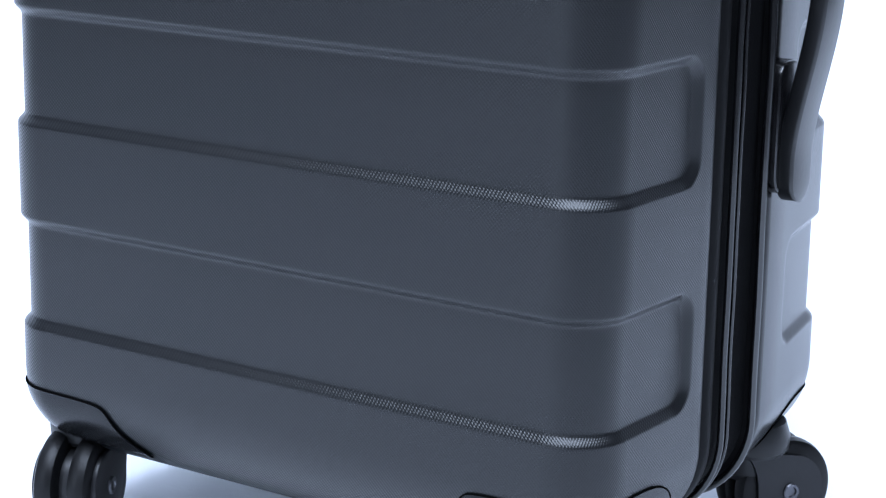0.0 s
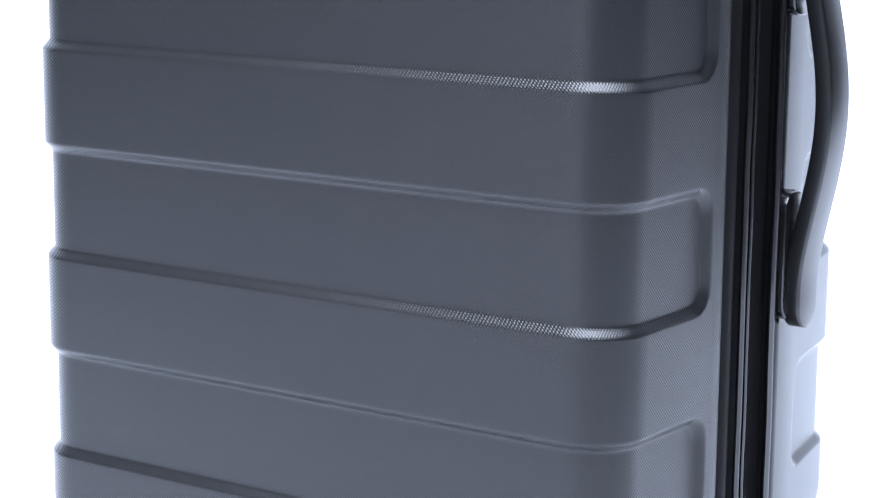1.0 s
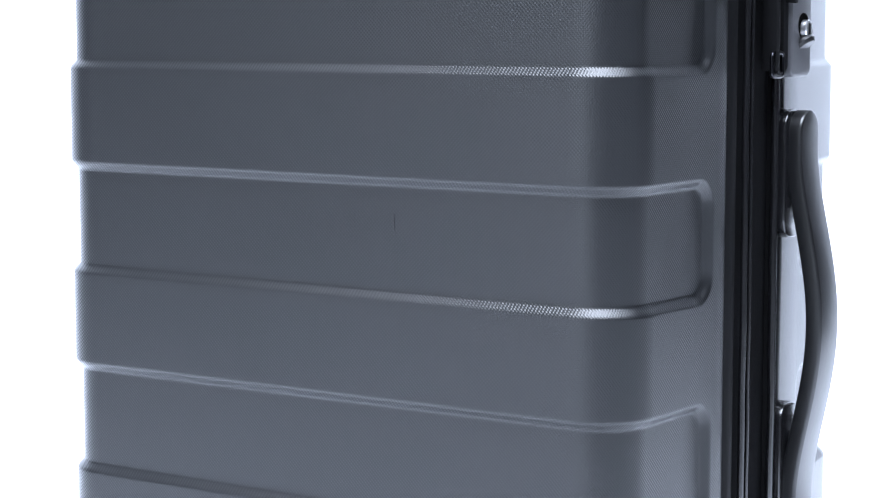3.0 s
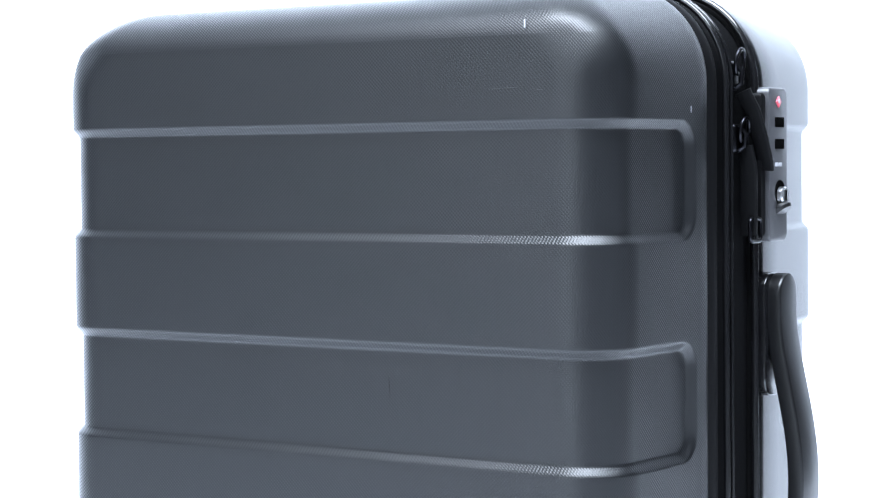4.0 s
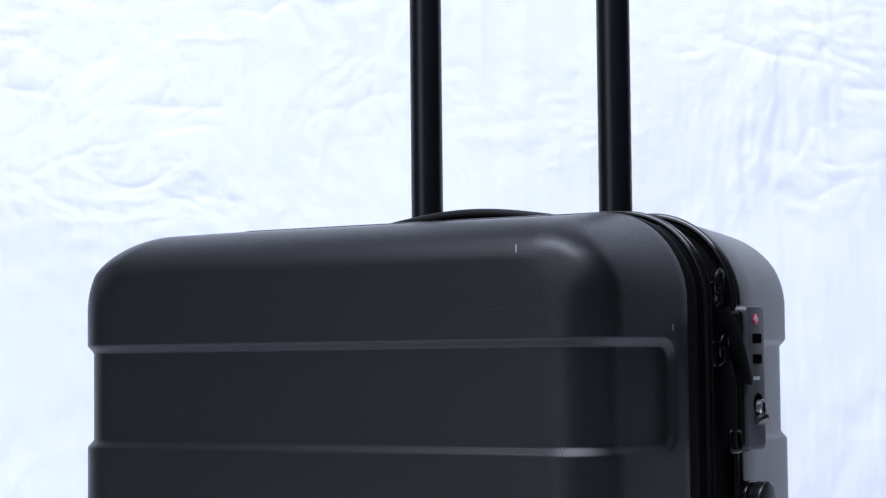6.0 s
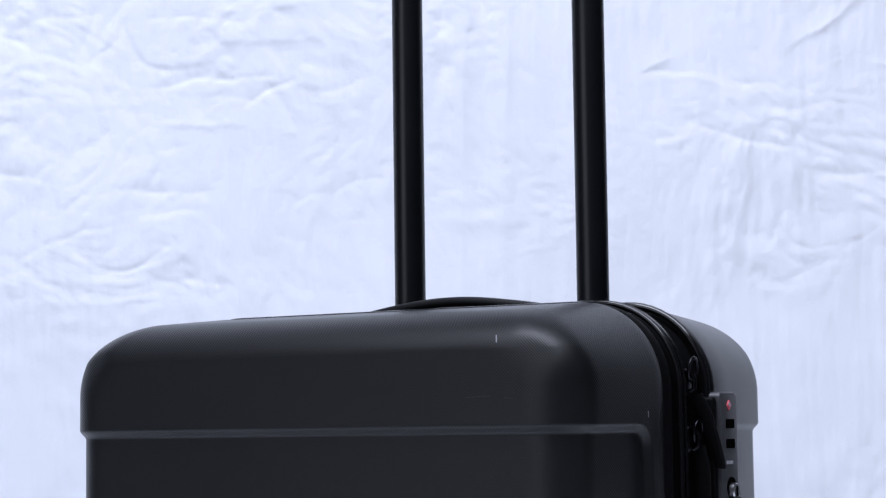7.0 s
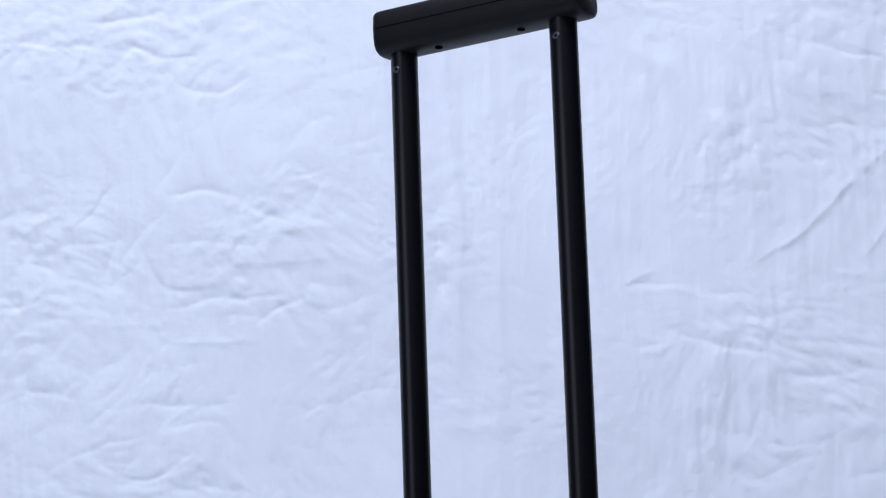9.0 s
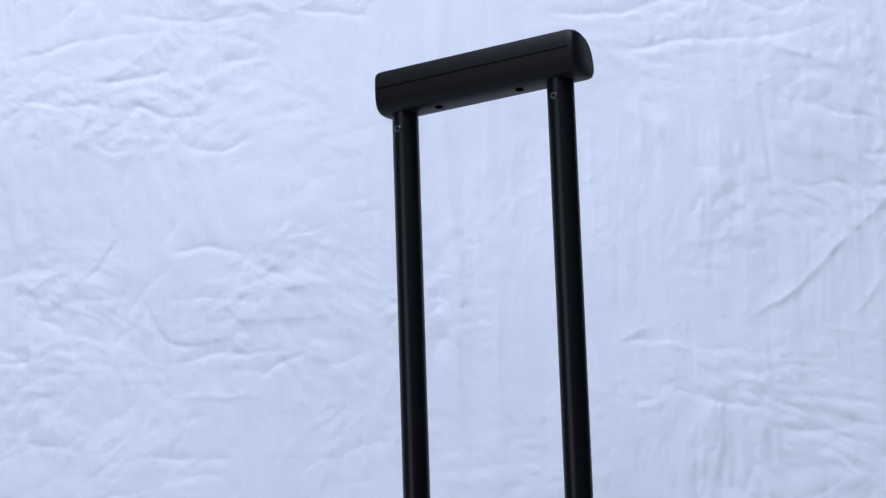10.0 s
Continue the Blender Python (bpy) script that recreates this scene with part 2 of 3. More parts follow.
def section(z, deep, reach, draft, rb=None):
    """Half of a level cut through a shell, from its rim to the middle of its face: (x, q) with q the distance behind the face."""
    w, f, c = outline_at(z, rb)
    rc = RF * (0.45 + 0.55 * c)
    pts, normals = [], []
    stops = [deep, deep - 0.0015, deep - 0.0035, deep - 0.0065] + [reach + d for d in (0.006, 0.0042, 0.003, 0.002, 0.001, 0, -0.001, -0.002, -0.003, -0.0042, -0.006, -0.008, -0.010, -0.012, -0.016)]
    low = f + rc
    stops = [s for s in stops if low + 0.002 < s <= deep] + [low + 0.001]
    while len(stops) < 20:
        stops.append(low + 0.001 * (20 - len(stops)) / 21)
    for s in sorted(stops, reverse=True):
        pts.append((w, max(s, low)))
        normals.append((1, 0))
    for k in range(1, 13):
        a = math.pi / 2 * k / 12
        pts.append((w - rc + rc * math.cos(a), f + rc - rc * math.sin(a)))
        normals.append((math.cos(a), -math.sin(a)))
    for k in (0.012, 0.024, 0.04, 0.06, 0.085, 0.115, 0.15, 0.2, 0.27, 0.36, 0.5, 0.75, 1.0):
        pts.append(((w - rc) * (1 - k), f))
        normals.append((0, -1))
    pts = [(x, blunt(q, 0.36 * ((x - 0.148) * 0.75 + (z - 0.521) * 0.66))) for x, q in pts]     # the upper corners are cut off flat
    out = []
    for (x, q), (nx, nq) in zip(pts, normals):
        d = recess(q, z, reach)
        lean = draft * (deep - q) * min(1.0, x / 0.1)      # the sides taper towards the face
        roll = 0.0022 * max(0.0, 1 - (deep - q) / 0.007) ** 2   # and turn in at the rim
        out.append((x - nx * d - lean - roll, q - nq * d))
    return out


SHELLS = {True: (0.098, 0.080, 0.045), False: (0.126, 0.085, 0.164)}     # depth, reach of the bands, taper


def shell_rows(front):
    deep, reach, draft = SHELLS[front]
    zs = {Z1 - RT + RT * math.sin(radians(a)) for a in np.linspace(0, 90, 30)}
    zs |= {Z1 - 0.024 + d for d in (-0.005, -0.0025, -0.0012, 0.0, 0.0012, 0.0025, 0.005)}
    zs |= {0.512 + 0.0022 * k for k in range(10)}
    zs |= {Z0 + RB - RB * math.sin(radians(a)) for a in np.linspace(0, 90, 16)}
    for e in EDGES:
        zs |= {e + d for d in (-0.013, -0.010, -0.0075, -0.0055, -0.0042, -0.0034, -0.0026, -0.0018, -0.001, -0.0003, 0.0003, 0.001, 0.0018, 0.0026, 0.0034, 0.0042, 0.0055, 0.0075, 0.010, 0.013)}
    zs = sorted(z for z in zs if Z0 <= z <= Z1)
    rows = []
    for z in zs:
        half = section(z, deep, reach, draft)
        full = [(CX + x, q) for x, q in half] + [(CX - x, q) for x, q in half[-2::-1]]
        top = min(1.0, max(0.0, (z - 0.505) / (Z1 - 0.505)))                 # the top slopes down towards the face too
        rows.append([(x, q if front else DEPTH - q, z - (0.088 if front else 0.038) * (deep - q) * top) for x, q in full])
    return rows


def shell_point(u, z, front, proud=0.0003, rb=None):
    """A point on a shell's right half at the height z, u metres from its rim round towards the middle of its face."""
    pts = section(z, *SHELLS[front], rb)
    for (x0, q0), (x1, q1) in zip(pts, pts[1:]):
        d = math.hypot(x1 - x0, q1 - q0)
        if u <= d and d > 0:
            k = u / d
            x, q = x0 + (x1 - x0) * k + proud * (q0 - q1) / d, q0 + (q1 - q0) * k - proud * (x0 - x1) / d
            return (x, q if front else DEPTH - q, z)
        u -= d
    return (0.0, pts[-1][1] if front else DEPTH - pts[-1][1], z)


def outline_path(inset, y, n=12, step=0.012):
    """The body's outline, seen from the front, at the depth y."""
    pts = []
    w = HALF - inset
    top, bottom = Z1 - inset, Z0 + inset
    rt, rb = RT - inset, RB - inset
    for cx, cz, r, a0 in ((w - rt, top - rt, rt, 0), (-w + rt, top - rt, rt, 90), (-w + rb, bottom + rb, rb, 180), (w - rb, bottom + rb, rb, 270)):
        for k in range(n + 1):
            a = radians(a0 + 90 * k / n)
            pts.append((CX + cx + r * math.cos(a), y, cz + r * math.sin(a)))
    full = []
    for p, q in zip(pts, pts[1:] + pts[:1]):
        d = math.dist(p, q)
        m = max(1, int(d / step))
        full += [tuple(p[i] + (q[i] - p[i]) * k / m for i in range(3)) for k in range(m)]
    return full


def band(profile, m=14):
    """A belt round the body through (inset, y) pairs; rows for grid_mesh, each closed."""
    rows = []
    for inset, y in profile:
        rows.append(outline_path(inset, y, m, 10.0))
    return rows


# ---- the room that holds the cloth ----
def wall(name, size, at, label, mat=PLASTER):
    ob = part(name, box(size, at), mat, None, label)
    return tagged(ob, category="wall", kind="structure")


RX0, RX1, RY0, RY1, RZ = -2.6, 3.0, -3.2, 2.2, 2.6
tagged(part("floor", box((RX1 - RX0 + 0.4, RY1 - RY0 + 0.4, 0.1), ((RX0 + RX1) / 2, (RY0 + RY1) / 2, FLOOR - 0.056)), SCREED, None, "plain grey screed floor under the cloth"), category="floor", kind="structure")
wall("wall_west", (0.15, RY1 - RY0, RZ), (RX0 - 0.075, (RY0 + RY1) / 2, RZ / 2), "plain grey plaster wall")
# east and north walls are unseen, added dark to hold down the side's reflections
wall("wall_east", (0.15, RY1 - RY0, RZ), (RX1 + 0.075, (RY0 + RY1) / 2, RZ / 2), "unseen wall, darkened to dim reflections in the case side", UNSEEN_DARK_WALL)
wall("wall_north", (RX1 - RX0 + 0.3, 0.15, RZ), ((RX0 + RX1) / 2, RY1 + 0.075, RZ / 2), "unseen wall behind the cloth, darkened to dim reflections", UNSEEN_DARK_WALL)
WX0, WX1, WZ0, WZ1 = -1.60, 0.10, 0.52, 2.02


def joined(boxes):
    bm = bmesh.new()
    for size, at in boxes:
        one = box(size, at)
        mesh = bpy.data.meshes.new("piece")
        one.to_mesh(mesh)
        one.free()
        bm.from_mesh(mesh)
        bpy.data.meshes.remove(mesh)
    return bm


def wall_with_window():
    x0, x1, y = RX0 - 0.15, RX1 + 0.15, RY0 - 0.075
    pieces = []
    for a, b, c, d in ((x0, WX0, 0, RZ), (WX1, x1, 0, RZ), (WX0, WX1, 0, WZ0), (WX0, WX1, WZ1, RZ)):
        pieces.append(((b - a, 0.15, d - c), ((a + b) / 2, y, (c + d) / 2)))
    return joined(pieces)


tagged(part("wall_south", wall_with_window(), PLASTER, None, "plain grey plaster wall with a window"), category="wall", kind="structure")


def ceiling_with_opening(x0, x1, y0, y1):
    """The ceiling, in four strips joined round the roof window."""
    pieces = []
    for a, b, c, d in ((RX0 - 0.15, x0, RY0 - 0.15, RY1 + 0.15), (x1, RX1 + 0.15, RY0 - 0.15, RY1 + 0.15), (x0, x1, RY0 - 0.15, y0), (x0, x1, y1, RY1 + 0.15)):
        pieces.append(((b - a, d - c, 0.12), ((a + b) / 2, (c + d) / 2, RZ + 0.06)))
    return joined(pieces)


tagged(part("ceiling", ceiling_with_opening(-0.77, 1.53, -1.70, 0.14), PLASTER, None, "plain grey plaster ceiling with a roof window"), category="ceiling", kind="structure")

# ---- the white cloth: hung behind the case and run out over the floor ----
BN = Vector((0.5, -0.866, 0))          # the way the hung cloth faces
BS = Vector((0.866, 0.5, 0))           # along it
BO = Vector((-0.30, 0.70, 0))


# pressed creases of the hung cloth: from (s, z) to (s, z), metres along it and up
CREASES_UPPER = [
    (-0.432, 1.170, -0.420, 1.179), (-0.354, 1.172, -0.232, 1.168), (-0.466, 1.130, -0.422, 1.143), (-0.422, 1.143, -0.331, 1.153),
    (-0.263, 1.117, -0.237, 1.120), (-0.397, 1.099, -0.335, 1.106), (-0.351, 1.072, -0.286, 1.061), (-0.367, 1.056, -0.351, 1.072),
    (-0.298, 1.027, -0.242, 1.031), (-0.366, 0.996, -0.358, 1.015), (-0.325, 0.928, -0.306, 0.954), (-0.464, 1.081, -0.424, 1.068),
    (-0.497, 1.052, -0.478, 1.070), (-0.192, 0.929, -0.165, 0.935), (-0.176, 1.169, -0.117, 1.161),
]
CREASES_LOWER = [
    (-0.492, 0.896, -0.452, 0.898), (-0.461, 0.852, -0.434, 0.842), (-0.418, 0.869, -0.369, 0.871), (-0.311, 0.867, -0.240, 0.862),
    (-0.306, 0.917, -0.258, 0.915), (-0.311, 0.802, -0.274, 0.811), (-0.274, 0.811, -0.212, 0.811), (-0.260, 0.792, -0.224, 0.788),
    (-0.224, 0.788, -0.190, 0.805), (-0.334, 0.706, -0.294, 0.704), (-0.369, 0.875, -0.381, 0.842), (-0.347, 0.855, -0.366, 0.834),
    (-0.416, 0.914, -0.425, 0.806), (-0.236, 0.903, -0.205, 0.888), (-0.447, 0.785, -0.447, 0.748), (-0.379, 0.924, -0.408, 0.890),
    (-0.495, 0.806, -0.460, 0.810), (-0.460, 0.724, -0.420, 0.717),
]
CREASES_RIGHT = [
    (0.095, 1.154, 0.159, 1.154), (0.159, 1.154, 0.230, 1.163), (0.168, 1.114, 0.218, 1.122), (0.218, 1.122, 0.305, 1.122),
    (0.305, 1.122, 0.373, 1.139), (0.343, 1.047, 0.398, 1.032), (0.344, 0.963, 0.374, 0.963), (0.402, 0.993, 0.433, 0.993),
    (0.224, 0.796, 0.240, 0.796), (0.140, 0.807, 0.190, 0.806), (0.190, 0.757, 0.263, 0.737), (0.300, 0.713, 0.356, 0.714),
]
CREASES_RIDGES = [
    (0.275, 0.832, 0.309, 0.851), (0.309, 0.851, 0.355, 0.894), (0.355, 0.894, 0.419, 0.951), (0.304, 1.114, 0.330, 1.103),
    (0.330, 1.103, 0.360, 1.093), (0.140, 0.810, 0.159, 0.819), (0.353, 0.813, 0.376, 0.807), (0.376, 0.831, 0.404, 0.867),
    (-0.308, 0.768, -0.242, 0.766), (-0.215, 0.844, -0.167, 0.846), (-0.237, 0.872, -0.174, 0.878),
]
CREASES_SLACK = [
    (0.162, 1.048, 0.189, 1.031), (0.189, 1.031, 0.232, 0.969), (0.232, 0.969, 0.262, 0.921), (0.262, 0.921, 0.288, 0.874),
]


def crease_field(S, Z):
    """Creases, crumples and hanging folds of the cloth over a grid, metres towards the room."""
    rng = np.random.default_rng(7)
    H = np.zeros_like(S)
    wave = [(1.3, 0.9, 0.4, 0.005), (2.9, 1.7, 2.0, 0.0022), (4.6, -3.1, 1.1, 0.0014), (1.9, 5.2, 0.2, 0.0016), (7.3, 3.9, 3.0, 0.0007), (-5.0, 8.1, 5.0, 0.0007)]
    for ks, kz, ph, a in wave:
        H += a * np.sin(2 * math.pi * (ks * S + kz * Z) * 0.5 + ph)

    def crease(s0, z0, s1, z1, w, a, bend):
        dx, dz = s1 - s0, z1 - z0
        length = math.hypot(dx, dz)
        t = ((S - s0) * dx + (Z - z0) * dz) / length ** 2
        d = ((S - s0) * dz - (Z - z0) * dx) / length
        d = d + bend * length * np.sin(math.pi * np.clip(t, -0.5, 1.5)) + 0.0007 * np.sin(t * length * 160 + s0 * 90)
        ends = np.exp(-(np.clip(-t, 0, 9) * length / (3.0 * w)) ** 2 - (np.clip(t - 1, 0, 9) * length / (3.0 * w)) ** 2)
        body = 0.45 + 0.55 * np.sin(math.pi * np.clip(0.15 + 0.7 * t, 0, 1))
        edge = np.where(d > 0, np.exp(-np.abs(d) / (0.55 * w)), np.exp(-np.abs(d) / (1.2 * w)))
        return a * edge * ends * body

    for c in CREASES_UPPER + CREASES_LOWER:
        H += crease(*c, 0.0036 + 0.0022 * rng.random(), -0.0010 - 0.0010 * rng.random(), rng.normal(0, 0.06))
    for c in CREASES_RIGHT:
        H += crease(*c, 0.0036 + 0.0022 * rng.random(), -0.0010 - 0.0009 * rng.random(), rng.normal(0, 0.04))
    for c in CREASES_RIDGES:
        H += crease(*c, 0.0045 + 0.0026 * rng.random(), 0.0010 + 0.0007 * rng.random(), rng.normal(0, 0.02))
    # the many lesser ones: lying across at one side, slanting at the other, few in the middle
    for k in range(620):
        s, z = rng.uniform(-0.75, 0.75), rng.uniform(0.25, 1.35)
        if abs(s - 0.02) < 0.13 and rng.random() < 0.85:
            continue
        if s > 0.1 and rng.random() < 0.15:
            continue
        turn = rng.normal(18, 36) if s < 0 else rng.normal(18, 45)
        if rng.random() < 0.12:
            turn += 90
        length = rng.uniform(0.018, 0.085)
        dx, dz = 0.5 * length * math.cos(radians(turn)), 0.5 * length * math.sin(radians(turn))
        strong = rng.random() ** 2.6
        a = -(0.0003 + 0.0013 * strong) * (1.0 if rng.random() < 0.75 else -0.8) * (1.0 if s < 0 else 0.7)
        H += crease(s - dx, z - dz, s + dx, z + dz, rng.uniform(0.0024, 0.0060), a, rng.normal(0, 0.12))
    # the crumpled ground of it all: soft noise, and sharp creases where it changes sign
    def swell(turn, cs, cz, seed):
        r = np.random.default_rng(seed)
        c, n = math.cos(radians(turn)), math.sin(radians(turn))
        u, v = ((S + wander_s) * c + (Z + wander_z) * n) * cs + 60, ((Z + wander_z) * c - (S + wander_s) * n) * cz + 60
        i, j = np.floor(u).astype(int), np.floor(v).astype(int)
        f, g = u - i, v - j
        i, j = i - i.min(), j - j.min()
        angle = r.uniform(0, 2 * math.pi, (i.max() + 2, j.max() + 2))
        gx, gy = np.cos(angle), np.sin(angle)
        p, q = f * f * f * (f * (f * 6 - 15) + 10), g * g * g * (g * (g * 6 - 15) + 10)

        def corner(a, b):
            return gx[i + a, j + b] * (f - a) + gy[i + a, j + b] * (g - b)

        return (corner(0, 0) * (1 - p) + corner(1, 0) * p) * (1 - q) + (corner(0, 1) * (1 - p) + corner(1, 1) * p) * q

    def fold(x, soft=0.06):
        return np.sqrt(x * x + soft * soft)

    wander_s = wander_z = 0.0
    wander_s, wander_z = swell(20, 7, 7, 1) * 0.05, swell(70, 7, 7, 2) * 0.05
    side = 0.85 * np.clip((np.abs(S - 0.02) - 0.05) / 0.15, 0.55, 1.0)
    patch = np.clip(0.55 + 1.5 * swell(40, 5, 6, 21), 0.12, 1.3)
    other = np.clip(0.55 + 1.5 * swell(-25, 6, 5, 22), 0.12, 1.3)
    H += side * patch * (0.0024 * fold(swell(-14, 7, 17, 3)) + 0.0030 * fold(swell(12, 17, 38, 4)) + 0.0022 * fold(swell(-30, 45, 80, 5), 0.05))
    H += side * other * (0.0026 * fold(swell(52, 7, 16, 6)) + 0.0030 * fold(swell(-58, 16, 34, 7)) + 0.0022 * fold(swell(75, 40, 75, 8), 0.05))
    H += side * 0.0030 * fold(swell(85, 5, 15, 9)) + side * 0.0026 * fold(swell(-75, 12, 32, 10))
    wander_s, wander_z = wander_s * 0.2, wander_z * 0.2
    H += 0.0008 * swell(3, 95, 6.0, 11) + 0.0005 * swell(-2, 190, 12, 12) + 0.0012 * swell(2, 30, 2.5, 13) + 0.0003 * swell(30, 260, 240, 14)
    # folds that hang straight down
    for c, w, a in ((-0.055, 0.010, -0.0011), (-0.036, 0.007, 0.0010), (-0.012, 0.010, -0.0014), (0.014, 0.009, 0.0012), (0.050, 0.013, -0.0008), (0.085, 0.016, 0.0008), (-0.10, 0.016, 0.0006), (-0.40, 0.012, -0.0008), (0.47, 0.010, 0.0012)):
        x = S - c - 0.006 * np.sin(Z * 5 + c * 70) - 0.003 * np.sin(Z * 17 + c * 30)
        H += a * np.exp(-(x / w) ** 2) * (0.75 + 0.35 * np.sin(Z * 9 + c * 50))
    # the dimples beside the middle fold
    for z in (0.818, 0.858, 0.893):
        H += -0.0022 * np.exp(-((S + 0.046) / 0.008) ** 2 - ((Z - z) / 0.012) ** 2)
    # slack bands running down to the long crease
    for s0, z0, s1, z1 in CREASES_SLACK:
        dx, dz = s1 - s0, z1 - z0
        length = math.hypot(dx, dz)
        t = np.clip(((S - s0) * dx + (Z - z0) * dz) / length ** 2, 0, 1)
        d = np.hypot(S - s0 - t * dx, Z - z0 - t * dz)
        H += 0.0016 * np.exp(-(d / 0.014) ** 2)
    return H


def build_cloth():
    fillet, top, front = 0.30, 1.50, 1.75
    ss = np.concatenate((np.linspace(-1.6, -0.72, 30)[:-1], np.linspace(-0.72, 0.72, 660), np.linspace(0.72, 1.60, 30)[1:]))
    vs = [(v, FLOOR, 0.0) for v in np.linspace(front, fillet, 120)]     # (before the hung part, height, how far it has turned up)
    vs += [(fillet - fillet * math.sin(radians(a)), FLOOR + fillet - fillet * math.cos(radians(a)), radians(a)) for a in np.linspace(0, 90, 24)[1:]]
    zs = np.concatenate((np.linspace(FLOOR + fillet, 0.60, 60)[1:], np.linspace(0.60, 1.30, 330)[1:], np.linspace(1.30, top, 16)[1:]))
    vs += [(0.0, float(z), math.pi / 2) for z in zs]
    heights = np.array([z - d for d, z, a in vs])
    S, Z = np.meshgrid(ss, heights)
    H = crease_field(S, Z)
    rows = []
    for i, (d, z, a) in enumerate(vs):
        k = math.sin(a)
        row = []
        for j, s in enumerate(ss):
            h = H[i, j]
            along = float(s) if s < 0.72 else 0.72 + (float(s) - 0.72) * (1 - 0.8 * k)      # the hung part is narrower than the floor part
            p = BO + BS * along + BN * (d + h * k) + Vector((0, 0, z))
            if k < 1:
                near = min(1.0, max(0.0, math.hypot(p.x - CX, p.y - 0.12) - 0.30) / 0.25)
                p.z += -0.001 + max(0.0, 0.002 + h) * (1 - k) * near
            row.append(p)
        rows.append(row)
    ob = grid_mesh("backdrop", rows, CLOTH, None, "white cotton cloth, creased, hung behind and over the floor", angle=180)
    return tagged(ob, category="cloth backdrop", kind="structure")


build_cloth()


# ---- the suitcase ----
case = tagged(new("suitcase"), "dark charcoal hard-shell cabin suitcase with four ribbed bands", "suitcase")


def build_shells():
    for front in (True, False):
        rows = shell_rows(front)
        grid_mesh("front_shell" if front else "rear_shell", rows, SHELL if front else REAR_SHELL, case, "textured charcoal plastic half shell with recessed bands", caps=(True, True), angle=60)


build_shells()


def build_belt():
    """The zip and the rubber beads between the two shells."""
    def bead(y0, y1, low, high, n=6):
        return [(low - (low - high) * math.sin(math.pi * k / n), y0 + (y1 - y0) * k / n) for k in range(n + 1)]

    grid_mesh("front_bead", band([(0.010, 0.094)] + bead(0.0955, 0.1125, 0.0045, 0.0005) + [(0.010, 0.1130)]), RUBBER, case, "black rubber edge bead", closed=True)
    grid_mesh("rear_bead", band([(0.010, 0.1520)] + bead(0.1522, 0.1580, 0.0035, 0.0004) + [(0.010, 0.1585)]), RUBBER, case, "black rubber edge bead", closed=True)
    grid_mesh("zipper_tape", band([(0.012, 0.112), (0.0050, 0.1135), (0.0042, 0.118), (0.0040, 0.125), (0.0046, 0.128), (0.0040, 0.131), (0.0042, 0.145), (0.0050, 0.1505), (0.012, 0.1515)]), TAPE, case, "black woven zip tape", closed=True)
    for y, r in ((0.1150, 0.0018), (0.1215, 0.0011), (0.1492, 0.0022)):
        path = [(p[0] + 0.0004 * noise.noise(Vector(p) * 30), p[1] + 0.0006 * noise.noise(Vector(p) * 22), p[2]) for p in outline_path(-0.0001, y, 14, 0.012)]
        part("piping", sweep(path, circle(r, 8), closed=True, up=Vector((0, 1, 0))), PIPING if y < 0.14 else EDGING, case, "glossy black piping", 80)
    verts, faces = [], []
    path = outline_path(0.0040, 0.128, 14, 0.0014)
    for i, p in enumerate(path):
        q = path[(i + 1) % len(path)]
        t = (Vector(q) - Vector(p))
        if t.length < 1e-5:
            continue
        t.normalize()
        y = Vector((0, 1, 0))
        o = t.cross(y)
        c = Vector(p) + y * (0.0004 if i % 2 else -0.0004)
        base = len(verts)
        for a, b, d in ((-1, -1, -1), (1, -1, -1), (1, 1, -1), (-1, 1, -1), (-1, -1, 1), (1, -1, 1), (1, 1, 1), (-1, 1, 1)):
            verts.append(c + t * a * 0.00045 + y * b * 0.0008 + o * d * 0.0004)
        faces += [tuple(base + k for k in f) for f in ((0, 1, 2, 3), (4, 5, 6, 7), (0, 1, 5, 4), (1, 2, 6, 5), (2, 3, 7, 6), (3, 0, 4, 7))]
    mesh = bpy.data.meshes.new("zipper_teeth")
    mesh.from_pydata([tuple(v) for v in verts], [], faces)
    mesh.materials.append(TEETH)
    teeth = new("zipper_teeth", mesh)
    teeth.parent = case
    tagged(teeth, "fine black nylon zip teeth", kind="stuff")


build_belt()


